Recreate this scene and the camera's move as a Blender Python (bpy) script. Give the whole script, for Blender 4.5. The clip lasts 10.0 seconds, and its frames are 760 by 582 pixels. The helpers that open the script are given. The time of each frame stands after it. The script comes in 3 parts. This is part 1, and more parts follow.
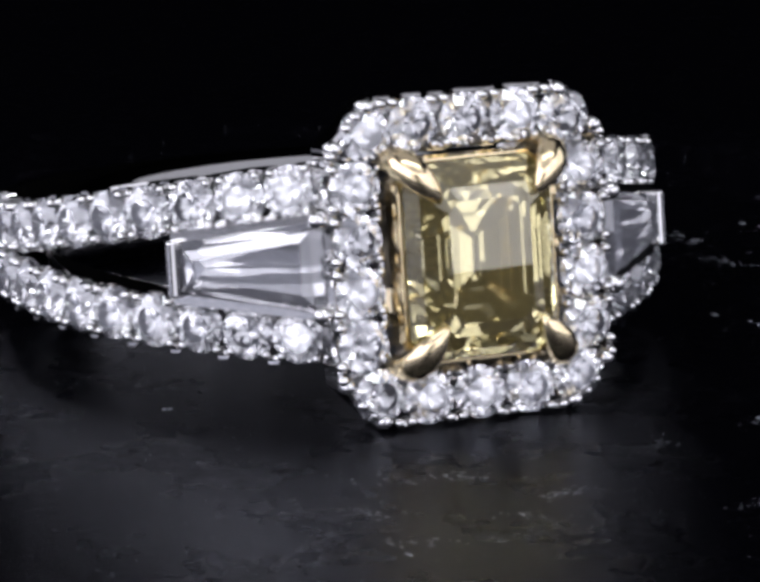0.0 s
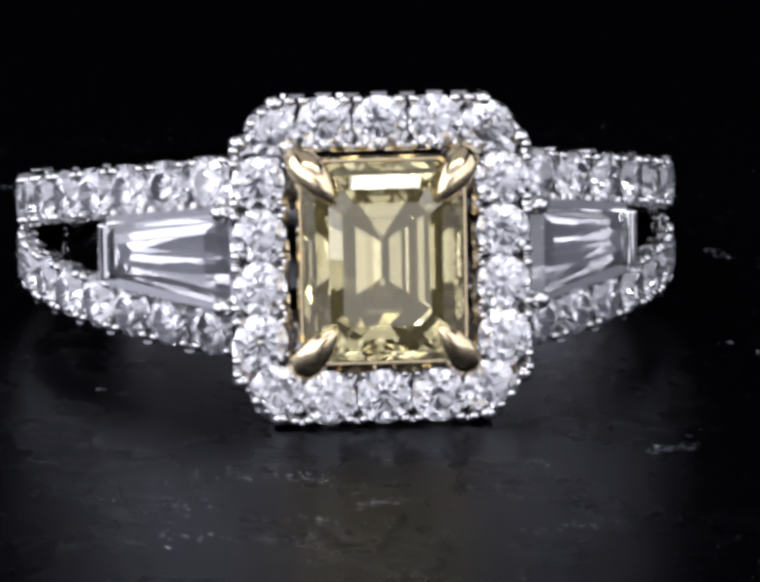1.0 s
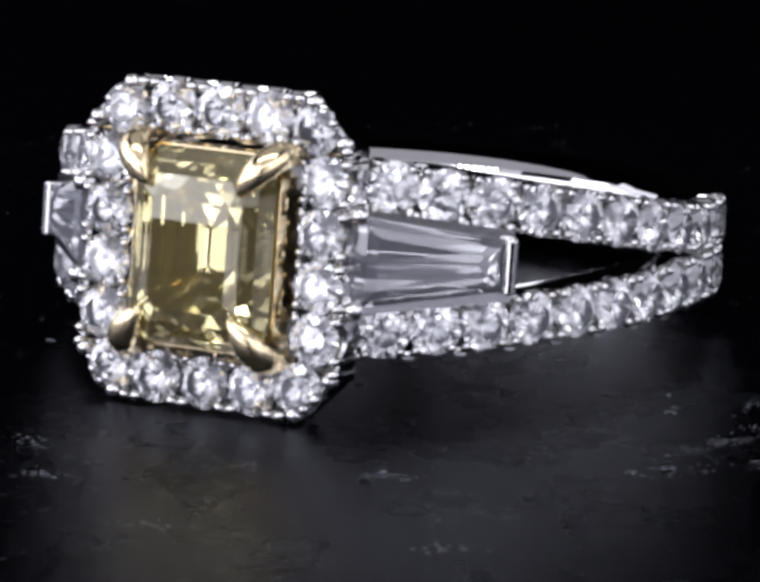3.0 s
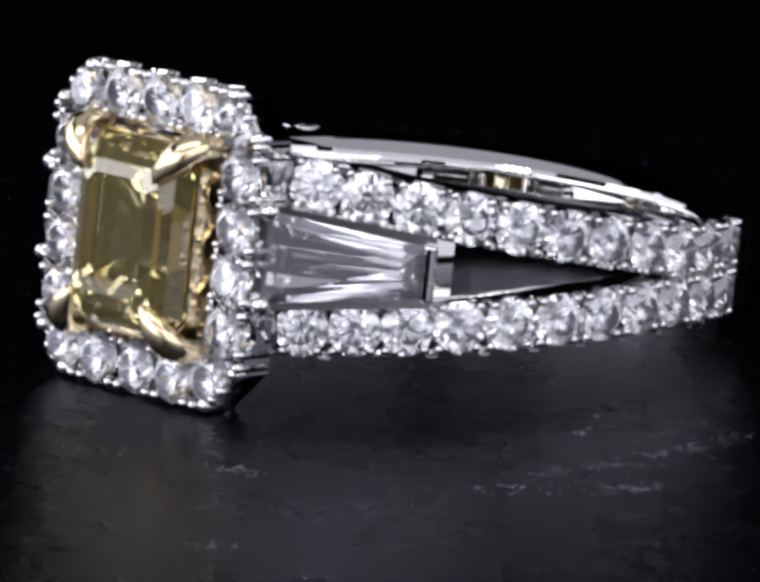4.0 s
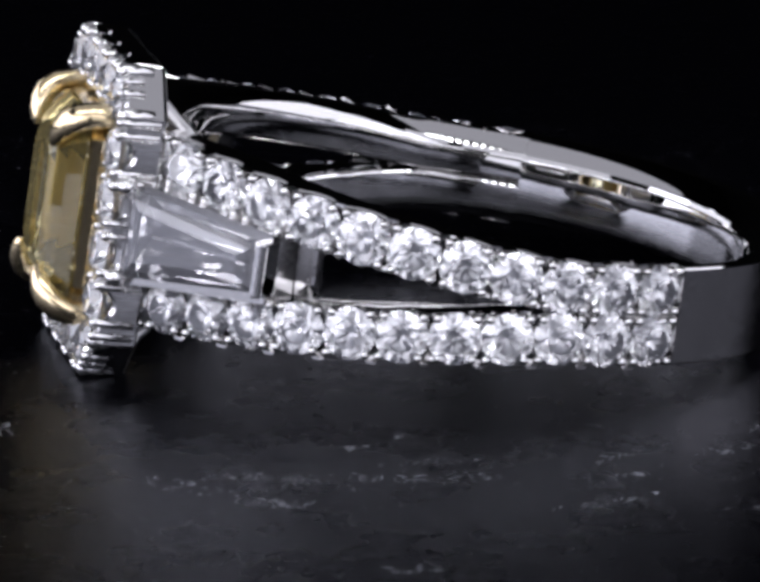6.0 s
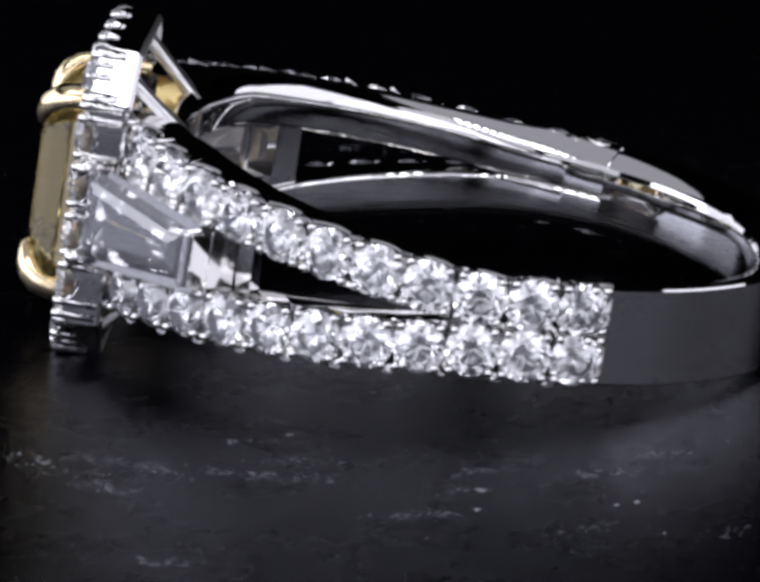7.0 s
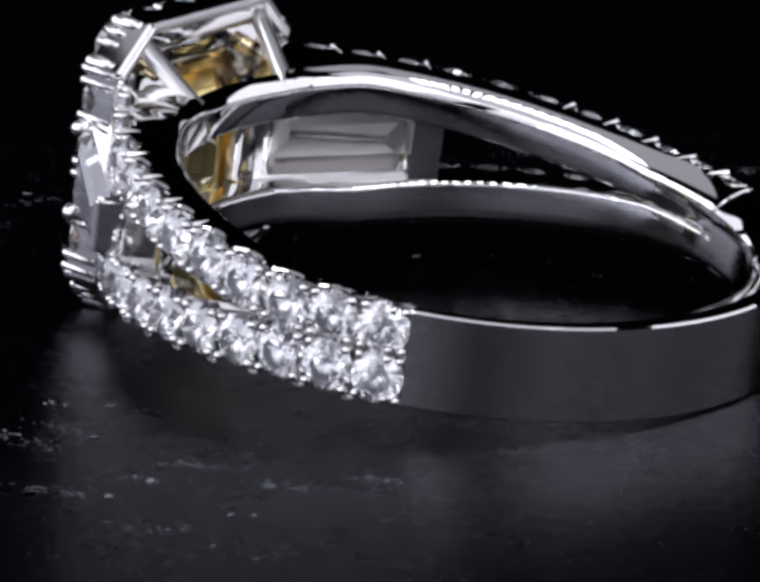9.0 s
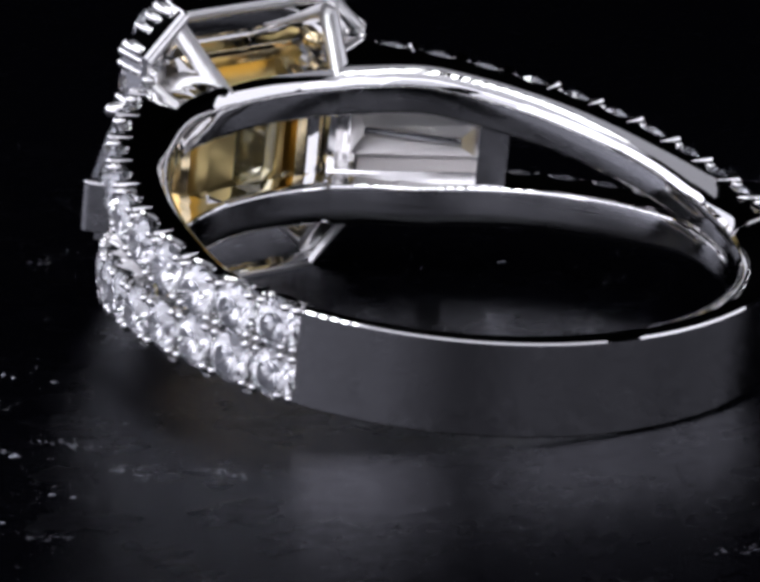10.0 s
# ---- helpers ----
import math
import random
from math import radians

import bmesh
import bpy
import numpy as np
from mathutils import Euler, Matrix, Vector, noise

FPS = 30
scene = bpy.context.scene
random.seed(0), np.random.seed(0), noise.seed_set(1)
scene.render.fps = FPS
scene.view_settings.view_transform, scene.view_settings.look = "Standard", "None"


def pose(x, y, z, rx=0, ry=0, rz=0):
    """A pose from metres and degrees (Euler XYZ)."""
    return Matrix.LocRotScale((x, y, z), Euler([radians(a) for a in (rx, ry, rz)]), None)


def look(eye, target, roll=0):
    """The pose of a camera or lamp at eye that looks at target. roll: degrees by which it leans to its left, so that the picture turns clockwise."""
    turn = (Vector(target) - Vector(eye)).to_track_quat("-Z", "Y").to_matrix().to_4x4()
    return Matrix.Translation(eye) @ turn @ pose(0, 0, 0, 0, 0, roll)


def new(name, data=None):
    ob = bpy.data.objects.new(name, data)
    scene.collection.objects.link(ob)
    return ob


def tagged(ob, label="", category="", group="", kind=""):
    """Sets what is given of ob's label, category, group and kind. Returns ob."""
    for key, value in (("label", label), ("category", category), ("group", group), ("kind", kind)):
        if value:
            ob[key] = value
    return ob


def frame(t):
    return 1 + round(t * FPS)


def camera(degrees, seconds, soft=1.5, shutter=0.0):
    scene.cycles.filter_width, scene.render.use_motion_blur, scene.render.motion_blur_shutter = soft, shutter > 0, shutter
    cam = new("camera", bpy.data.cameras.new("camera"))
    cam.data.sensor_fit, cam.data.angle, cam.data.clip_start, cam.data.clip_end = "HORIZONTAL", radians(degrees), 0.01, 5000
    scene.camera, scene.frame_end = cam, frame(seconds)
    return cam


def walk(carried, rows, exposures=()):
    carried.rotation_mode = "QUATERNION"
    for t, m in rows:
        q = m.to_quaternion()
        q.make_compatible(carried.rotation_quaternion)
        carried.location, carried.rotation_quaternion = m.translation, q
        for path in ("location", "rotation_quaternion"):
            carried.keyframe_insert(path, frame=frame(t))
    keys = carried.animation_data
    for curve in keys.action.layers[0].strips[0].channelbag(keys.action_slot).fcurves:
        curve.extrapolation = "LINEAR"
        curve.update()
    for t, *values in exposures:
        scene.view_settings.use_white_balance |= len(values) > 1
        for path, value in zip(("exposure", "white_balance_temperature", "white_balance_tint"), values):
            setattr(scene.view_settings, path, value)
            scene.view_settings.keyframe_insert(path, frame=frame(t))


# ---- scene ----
# A diamond ring on a slowly turning black turntable, in a dark photo box. Sizes are written in millimetres.
MM = 0.001
TURN = [(0.0, 22.75), (0.5, 14.35), (1.0, 5.66), (1.5, -2.76), (2.0, -10.97), (2.5, -19.38), (4.0, -44.22), (4.5, -52.3), (5.0, -60.25),
        (5.5, -68.65), (7.0, -93.75), (7.5, -101.87), (8.0, -110.32), (8.5, -118.65), (9.0, -126.8), (9.5, -135.1), (10.0, -143.25)]
TILT = 8.7          # the head leans on the halo's edge, the band's back lies on the disc
HUB = (-0.72, 3.05, 3.08)   # the middle of the finger hole from the turntable's axis

# ---- camera ----
cam = camera(8.05, 10.0, soft=4.0)
D, EL = 168.47, radians(14.92)
eye = Vector((0.12, -D * math.cos(EL), 1.5 + D * math.sin(EL))) * MM
aim = Vector((0.12, 0, 1.5)) * MM
walk(cam, [(0.0, look(eye, aim, -0.14)), (10.0, look(eye, aim, -0.14))], exposures=[(0.0, 0.0), (10.0, 0.0)])


# ---- light ----
world = bpy.data.worlds.new("dark_room")
world.use_nodes = True
world.node_tree.nodes["Background"].inputs["Color"].default_value = (0.8, 0.85, 1.0, 1)
world.node_tree.nodes["Background"].inputs["Strength"].default_value = 0.0015
scene.world = world


COOL = (0.865, 0.865, 1.0)


def area(name, at, to, sx, sy, radiance, colour=COOL):
    """A soft panel; radiance is how bright its face looks."""
    data = bpy.data.lights.new(name, "AREA")
    data.shape, data.size, data.size_y, data.color = "RECTANGLE", sx * MM, sy * MM, colour
    data.energy = radiance * math.pi * sx * sy * MM * MM
    ob = new(name, data)
    ob.matrix_world = look(Vector(at) * MM, Vector(to) * MM)
    return ob


MID = (0, 0, 5)
area("top_panel", (0, -125, 225), MID, 420, 150, 0.8)
for side, word in ((-1, "left"), (1, "right")):
    area(word + "_side_panel", (side * 225, 0, 95), MID, 210, 180, 2.8 if side < 0 else 1.4)
    area(word + "_panel", (side * 170, -170, 95), MID, 190, 180, 2.45 if side < 0 else 1.7)
    area(word + "_front_panel", (side * 72, -240, 78), (side * 10, 0, 5), 100, 156, 1.25 if side < 0 else 0.95)
# Unseen fill light, added to brighten the stone when it faces left.
area("left_back_fill", (-185, 150, 85), MID, 150, 160, 1.3)
area("front_top_panel", (0, -235, 165), MID, 230, 60, 1.5)
# Unseen overhead fill, added to lighten the band's inner rims.
area("ceiling_fill", (0, 60, 252), (0, 60, 0), 320, 230, 0.42)


# ---- materials ----
def material(name):
    m = bpy.data.materials.new(name)
    m.use_nodes = True
    nt = m.node_tree
    return m, nt, nt.nodes["Principled BSDF"]


def node(nt, kind, **values):
    n = nt.nodes.new(kind)
    for key, value in values.items():
        n.inputs[key].default_value = value
    return n


def metal(name, colour, rough, bump=0.02, grain=900.0):
    m, nt, b = material(name)
    b.inputs["Metallic"].default_value = 1.0
    tc = nt.nodes.new("ShaderNodeTexCoord")
    fine = node(nt, "ShaderNodeTexNoise", Scale=grain, Detail=4.0)
    wide = node(nt, "ShaderNodeTexNoise", Scale=grain * 0.12, Detail=3.0)
    for n in (fine, wide):
        nt.links.new(tc.outputs["Object"], n.inputs["Vector"])
    mixed = nt.nodes.new("ShaderNodeMix")
    mixed.data_type = "RGBA"
    mixed.inputs["A"].default_value = (*colour, 1)
    mixed.inputs["B"].default_value = (*[c * 0.88 for c in colour], 1)
    nt.links.new(wide.outputs["Fac"], mixed.inputs["Factor"])
    nt.links.new(mixed.outputs["Result"], b.inputs["Base Color"])
    r = node(nt, "ShaderNodeMapRange")
    r.inputs["To Min"].default_value, r.inputs["To Max"].default_value = rough * 0.7, rough * 1.4
    nt.links.new(wide.outputs["Fac"], r.inputs["Value"])
    nt.links.new(r.outputs["Result"], b.inputs["Roughness"])
    bp = node(nt, "ShaderNodeBump", Strength=bump, Distance=0.00002)
    nt.links.new(fine.outputs["Fac"], bp.inputs["Height"])
    nt.links.new(bp.outputs["Normal"], b.inputs["Normal"])
    return m


def gem(name, colour, ior, body, shade_lift):
    """Cut stone: clear glass of diamond's index, with some diffuse colour mixed in to brighten its dark facets."""
    m, nt, b = material(name)
    nt.nodes.remove(b)
    g = node(nt, "ShaderNodeBsdfGlass", Color=(*colour, 1), Roughness=0.0, IOR=ior)
    d = node(nt, "ShaderNodeBsdfDiffuse", Color=(*body, 1))
    mixed = nt.nodes.new("ShaderNodeMixShader")
    mixed.inputs["Fac"].default_value = shade_lift
    nt.links.new(g.outputs["BSDF"], mixed.inputs[1])
    nt.links.new(d.outputs["BSDF"], mixed.inputs[2])
    nt.links.new(mixed.outputs["Shader"], nt.nodes["Material Output"].inputs["Surface"])
    return m


WHITE_GOLD = metal("polished_white_gold", (0.84, 0.83, 0.82), 0.035)
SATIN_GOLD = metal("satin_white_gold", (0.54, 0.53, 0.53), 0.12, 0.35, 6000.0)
YELLOW_GOLD = metal("polished_yellow_gold", (0.98, 0.81, 0.5), 0.15)
# White gold made paler and rougher so posts, frame and trough look lit.
BRIGHT_GOLD = metal("bright_rough_white_gold", (0.9, 0.89, 0.88), 0.3)
# Rough gold for the added cup that scatters light back into the stone.
YELLOW_REFLECTOR = metal("reflector_yellow_gold", (1.0, 0.8, 0.36), 0.3)
SOFT_GOLD = metal("brushed_white_gold", (0.84, 0.83, 0.82), 0.13)
# The last number is the share of diffuse colour that lifts shaded facets.
DIAMOND = gem("clear_diamond", (1, 1, 1), 2.42, (0.88, 0.9, 1.0), 0.06)
BAGUETTE = gem("clear_step_cut_diamond", (1, 1, 1), 2.42, (0.9, 0.91, 1.0), 0.1)
YELLOW = gem("yellow_diamond", (1.0, 0.974, 0.83), 2.42, (1.0, 0.83, 0.38), 0.065)


def black_acrylic():
    """Near-black acrylic: hazy gloss, a little grit, faint wipe marks."""
    m, nt, b = material("scratched_black_acrylic")
    nt.nodes.remove(b)
    tc = nt.nodes.new("ShaderNodeTexCoord")
    smear = node(nt, "ShaderNodeTexNoise", Scale=260.0, Detail=6.0, Roughness=0.65)
    grit = node(nt, "ShaderNodeTexNoise", Scale=3000.0, Detail=5.0, Roughness=0.7)
    for n in (smear, grit):
        nt.links.new(tc.outputs["Object"], n.inputs["Vector"])
    r = node(nt, "ShaderNodeMapRange")
    r.inputs["To Min"].default_value, r.inputs["To Max"].default_value = 0.17, 0.36
    nt.links.new(smear.outputs["Fac"], r.inputs["Value"])
    bp = node(nt, "ShaderNodeBump", Strength=0.85, Distance=0.00004)
    nt.links.new(grit.outputs["Fac"], bp.inputs["Height"])
    gloss = node(nt, "ShaderNodeBsdfAnisotropic", Color=(0.55, 0.56, 0.6, 1))
    gloss.distribution = "BECKMANN"
    film = node(nt, "ShaderNodeTexNoise", Scale=1500.0, Detail=7.0, Roughness=0.72)
    nt.links.new(tc.outputs["Object"], film.inputs["Vector"])
    ramp = nt.nodes.new("ShaderNodeValToRGB")
    ramp.color_ramp.elements[0].position, ramp.color_ramp.elements[1].position = 0.36, 0.66
    ramp.color_ramp.elements[0].color, ramp.color_ramp.elements[1].color = (0.35, 0.355, 0.385, 1), (0.58, 0.59, 0.635, 1)
    nt.links.new(film.outputs["Fac"], ramp.inputs["Fac"])
    nt.links.new(ramp.outputs["Color"], gloss.inputs["Color"])
    nt.links.new(r.outputs["Result"], gloss.inputs["Roughness"])
    nt.links.new(bp.outputs["Normal"], gloss.inputs["Normal"])
    base = node(nt, "ShaderNodeBsdfDiffuse", Color=(0.001, 0.001, 0.0016, 1))
    edge = node(nt, "ShaderNodeFresnel", IOR=1.45)
    mixed = nt.nodes.new("ShaderNodeMixShader")
    nt.links.new(edge.outputs["Fac"], mixed.inputs["Fac"])
    nt.links.new(base.outputs["BSDF"], mixed.inputs[1])
    nt.links.new(gloss.outputs["BSDF"], mixed.inputs[2])
    nt.links.new(mixed.outputs["Shader"], nt.nodes["Material Output"].inputs["Surface"])
    return m


def matte(name, colour, rough=0.9):
    m, nt, b = material(name)
    tc = nt.nodes.new("ShaderNodeTexCoord")
    n = node(nt, "ShaderNodeTexNoise", Scale=60.0, Detail=6.0)
    nt.links.new(tc.outputs["Object"], n.inputs["Vector"])
    mixed = nt.nodes.new("ShaderNodeMix")
    mixed.data_type = "RGBA"
    mixed.inputs["A"].default_value = (*colour, 1)
    mixed.inputs["B"].default_value = (*[c * 0.6 for c in colour], 1)
    nt.links.new(n.outputs["Fac"], mixed.inputs["Factor"])
    nt.links.new(mixed.outputs["Result"], b.inputs["Base Color"])
    b.inputs["Roughness"].default_value = rough
    b.inputs["Specular IOR Level"].default_value = 0.1
    return m


ACRYLIC = black_acrylic()
FELT = matte("black_felt", (0.0008, 0.0008, 0.001))
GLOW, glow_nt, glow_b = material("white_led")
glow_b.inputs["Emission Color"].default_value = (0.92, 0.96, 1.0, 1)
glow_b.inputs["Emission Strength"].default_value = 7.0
DUST = matte("pale_dust", (0.46, 0.47, 0.51))


# ---- mesh helpers ----
def mesh_of(name, verts, faces, mat, smooth=False, sharp=0):
    me = bpy.data.meshes.new(name)
    me.from_pydata([tuple(c * MM for c in v) for v in verts], [], faces)
    bm = bmesh.new()
    bm.from_mesh(me)
    bmesh.ops.recalc_face_normals(bm, faces=bm.faces)
    bm.to_mesh(me)
    bm.free()
    me.materials.append(mat)
    if smooth:
        for poly in me.polygons:
            poly.use_smooth = True
        if sharp:
            me.set_sharp_from_angle(angle=radians(sharp))
    return me


def place(name, me, parent, m=None, label=""):
    ob = new(name, me)
    ob.parent = parent
    if m is not None:
        m = m.copy()
        m.translation = m.translation * MM
        ob.matrix_basis = m
    if label:
        tagged(ob, label)
    return ob


def sweep(name, frames, profile, mat, closed=False, smooth=False):
    """A closed outline carried along frames; each frame maps (a, b) to a point."""
    verts, faces, k = [], [], len(profile)
    for i, f in enumerate(frames):
        verts += [f(a, b, i) for a, b in profile]
    n = len(frames)
    for i in range(n if closed else n - 1):
        for j in range(k):
            i2, j2 = (i + 1) % n, (j + 1) % k
            faces.append((i * k + j, i * k + j2, i2 * k + j2, i2 * k + j))
    if not closed:
        faces += [tuple(range(k)), tuple(range((n - 1) * k, n * k))]
    return mesh_of(name, verts, faces, mat, smooth, 13)


def soft_edges(ob, width, segments=2, angle=35):
    mod = ob.modifiers.new("bevel", "BEVEL")
    mod.width, mod.segments, mod.limit_method, mod.angle_limit = width * MM, segments, "ANGLE", radians(angle)
    return ob


def around(phi, r, z):
    """A place on the ring: phi degrees from the head's middle towards +x, radius r, height z."""
    return (r * math.sin(radians(phi)), -r * math.cos(radians(phi)), z)


def out_frame(phi, r, z, spin=0.0, turn=0.0):
    """Local z points outwards from the ring, local y along the finger axis."""
    a = radians(phi + turn)
    out = Vector((math.sin(a), -math.cos(a), 0))
    up = Vector((0, 0, 1))
    side = up.cross(out)
    m = Matrix((side, up, out)).transposed().to_4x4()
    m.translation = around(phi, r, z)
    return m @ Matrix.Rotation(radians(spin), 4, "Z")


def mix(a, b, f):
    f = max(0.0, min(1.0, f))
    return a + (b - a) * f


def ease(f):
    f = max(0.0, min(1.0, f))
    return f * f * (3 - 2 * f)


# ---- gems ----
def brilliant(name, radius, fold=10):
    """A round brilliant: table, star, kite and half facets over pavilion mains and halves."""
    v, f = [], []
    two = 2 * fold
    ang = lambda k: math.tau * k / two
    table, crown, pav = 0.56, 0.32, 0.86

    def ring_of(r, z, count, shift):
        first = len(v)
        step = two // count
        v.extend((r * math.cos(ang(step * i + shift)), r * math.sin(ang(step * i + shift)), z) for i in range(count))
        return range(first, first + count)
    c = math.cos(ang(1))
    T = ring_of(table, crown, fold, 0)
    M = ring_of(0.78, crown * (1 - 0.78 * c) / (1 - table), fold, 1)
    G = ring_of(1.0, 0.0, two, 0)
    H = ring_of(1.0, -0.04, two, 0)
    L = ring_of(0.24, -0.04 - pav * (1 - 0.24 * c), fold, 1)
    C = len(v)
    v.append((0, 0, -0.04 - pav))
    f.append(tuple(T))
    for i in range(fold):
        j, g, g1, g2 = (i + 1) % fold, 2 * i, 2 * i + 1, (2 * i + 2) % two
        f += [(T[i], T[j], M[i]), (T[i], M[i - 1], G[g], M[i]), (M[i], G[g], G[g1]), (M[i], G[g1], G[g2])]
        f += [(L[i], H[g], H[g1]), (L[i], H[g1], H[g2]), (C, L[i - 1], H[g], L[i])]
    f += [(G[i], G[(i + 1) % two], H[(i + 1) % two], H[i]) for i in range(two)]
    return mesh_of(name, [(x * radius, y * radius, z * radius) for x, y, z in v], f, DIAMOND)


def oct_ring(w, h, clip, z):
    a, b = w / 2, h / 2
    return [(a, b - clip, z), (a - clip, b, z), (-a + clip, b, z), (-a, b - clip, z), (-a, -b + clip, z), (-a + clip, -b, z), (a - clip, -b, z), (a, -b + clip, z)]


def step_cut(name, rings, mat):
    v, f = [], []
    for ring in rings:
        v += ring
    k = len(rings[0])
    for i in range(len(rings) - 1):
        for j in range(k):
            f.append((i * k + j, i * k + (j + 1) % k, (i + 1) * k + (j + 1) % k, (i + 1) * k + j))
    f += [tuple(range(k)), tuple(range((len(rings) - 1) * k, len(rings) * k))]
    return mesh_of(name, v, f, mat)


def taper_ring(x0, x1, h0, h1, inset, z):
    """An outline of a tapered baguette, wide at x0 and narrow at x1."""
    return [(x0 + inset, -h0 + inset, z), (x1 - inset, -h1 + inset * 0.8, z), (x1 - inset, h1 - inset * 0.8, z), (x0 + inset, h0 - inset, z)]


def bead_mesh(name, r, mat, stem=1.6, seg=10):
    """A rounded grain of metal on a short or long stem."""
    v, f = [], []
    rings = [(0.0, 1.0), (0.45, 0.9), (0.8, 0.6), (1.0, 0.1), (1.0, -0.6), (0.85, -stem)]
    for rr, z in rings[1:]:
        for k in range(seg):
            a = math.tau * k / seg
            y = math.sin(a) * rr
            v.append((math.cos(a) * rr * r, y * r, z * r))
    top = len(v)
    v.append((0, 0, r))
    for i in range(len(rings) - 2):
        for k in range(seg):
            f.append((i * seg + k, i * seg + (k + 1) % seg, (i + 1) * seg + (k + 1) % seg, (i + 1) * seg + k))
    for k in range(seg):
        f.append((k, (k + 1) % seg, top))
    f.append(tuple(range((len(rings) - 2) * seg, (len(rings) - 1) * seg)))
    return mesh_of(name, v, f, mat, True)


# ---- setting ----
def sheet(name, verts, faces, mat, label, category):
    ob = new(name, mesh_of(name, verts, faces, mat))
    return tagged(ob, label, category, kind="structure")


def box_verts(x0, x1, y0, y1, z0, z1):
    v = [(x, y, z) for z in (z0, z1) for y in (y0, y1) for x in (x0, x1)]
    return v, [(0, 1, 3, 2), (4, 5, 7, 6), (0, 1, 5, 4), (2, 3, 7, 6), (0, 2, 6, 4), (1, 3, 7, 5)]


def setting():
    W = 420
    sheet("ground", *box_verts(-W, W, -W, W, -24, -14), FELT, "black felt table top under the turntable", "table top")
    sheet("wall_north", *box_verts(-W, W, W, W + 8, -24, 262), FELT, "black felt backdrop behind the turntable", "backdrop")
    sheet("wall_south", *box_verts(-W, W, -W - 8, -W, -24, 262), FELT, "black felt wall of the photo box", "wall")
    sheet("wall_east", *box_verts(W, W + 8, -W, W, -24, 262), FELT, "black felt wall of the photo box", "wall")
    sheet("wall_west", *box_verts(-W - 8, -W, -W, W, -24, 262), FELT, "black felt wall of the photo box", "wall")
    sheet("ceiling", *box_verts(-W, W, -W, W, 262, 270), FELT, "black felt ceiling of the photo box", "ceiling")


MARKS = [(-3.5, -14.8), (-3.6, -18.8), (-4.8, -20.6), (2.8, -14.2), (3.3, -20.2), (13.8, -6.8), (14.6, -5.5), (16.3, -6.9), (14.8, -3.3), (15.2, -2.2),
         (14.1, 4.1), (23.2, -4.5), (15.3, -0.7), (16.0, 3.9), (18.7, 2.2), (18.4, 3.1), (19.5, 7.2), (7.2, -13.0), (13.8, -9.1), (13.6, -1.3),
         (16.7, -6.3), (-5.9, -14.1), (-7.4, -17.0), (-1.5, -17.5), (14.3, 7.3), (12.3, 9.1)]
SPECKS = [(16.0, 4.0), (18.0, 4.0), (11.6, -3.0), (11.6, -3.4), (17.0, 8.5), (-8.8, -5.0), (16.2, 4.1), (19.9, 9.3), (11.8, -3.5), (17.4, 7.9),
         (-8.9, -5.0), (10.9, -1.8), (-7.8, -21.0)]


def dust(base):
    """Short dry wisps and specks lying on the disc."""
    rng = random.Random(5)
    v, f = [], []

    def fleck(x, y, a, length, width):
        k = len(v)
        c, s = math.cos(a), math.sin(a)
        bow = rng.uniform(-0.25, 0.25) * length
        pts = [(-0.5, 0, 0), (-0.2, 0.5, 1), (0.25, 0.4, 1), (0.5, 0, 0), (0.2, -0.5, 1), (-0.25, -0.4, 1)]
        for px, py, up in pts:
            lx, ly = px * length, py * width * rng.uniform(0.5, 1.2) + bow * (0.25 - px * px)
            v.append((x + c * lx - s * ly, y + s * lx + c * ly, 0.004 + 0.012 * up))
        f.append(tuple(range(k, k + 6)))
    wiped = [(rr * math.cos(aa), rr * math.sin(aa)) for rr, aa in ((rng.uniform(17, 26), math.tau * (k + rng.random()) / 9) for k in range(9))]
    for x, y in list(MARKS) + wiped:
        a0 = math.atan2(y, x) + math.pi / 2 + rng.uniform(-0.35, 0.35)
        for _ in range(rng.randint(14, 30)):
            d = rng.gauss(0, 0.55)
            fleck(x + d * math.cos(a0) + rng.gauss(0, 0.2), y + d * math.sin(a0) + rng.gauss(0, 0.2), a0 + rng.gauss(0, 0.4), rng.uniform(0.05, 0.26), rng.uniform(0.01, 0.035))
    for x, y in SPECKS:
        for _ in range(3):
            fleck(x + rng.gauss(0, 0.05), y + rng.gauss(0, 0.05), rng.uniform(0, 6), rng.uniform(0.1, 0.22), rng.uniform(0.05, 0.1))
    for _ in range(2600):
        r, a = 30 * math.sqrt(rng.random()), rng.uniform(0, math.tau)
        fleck(r * math.cos(a), r * math.sin(a), rng.uniform(0, 6), rng.uniform(0.015, 0.05), rng.uniform(0.01, 0.03))
    tagged(place("dust", mesh_of("dust", v, f, DUST), base, label="pale dust specks and dry wipe marks"), kind="stuff")


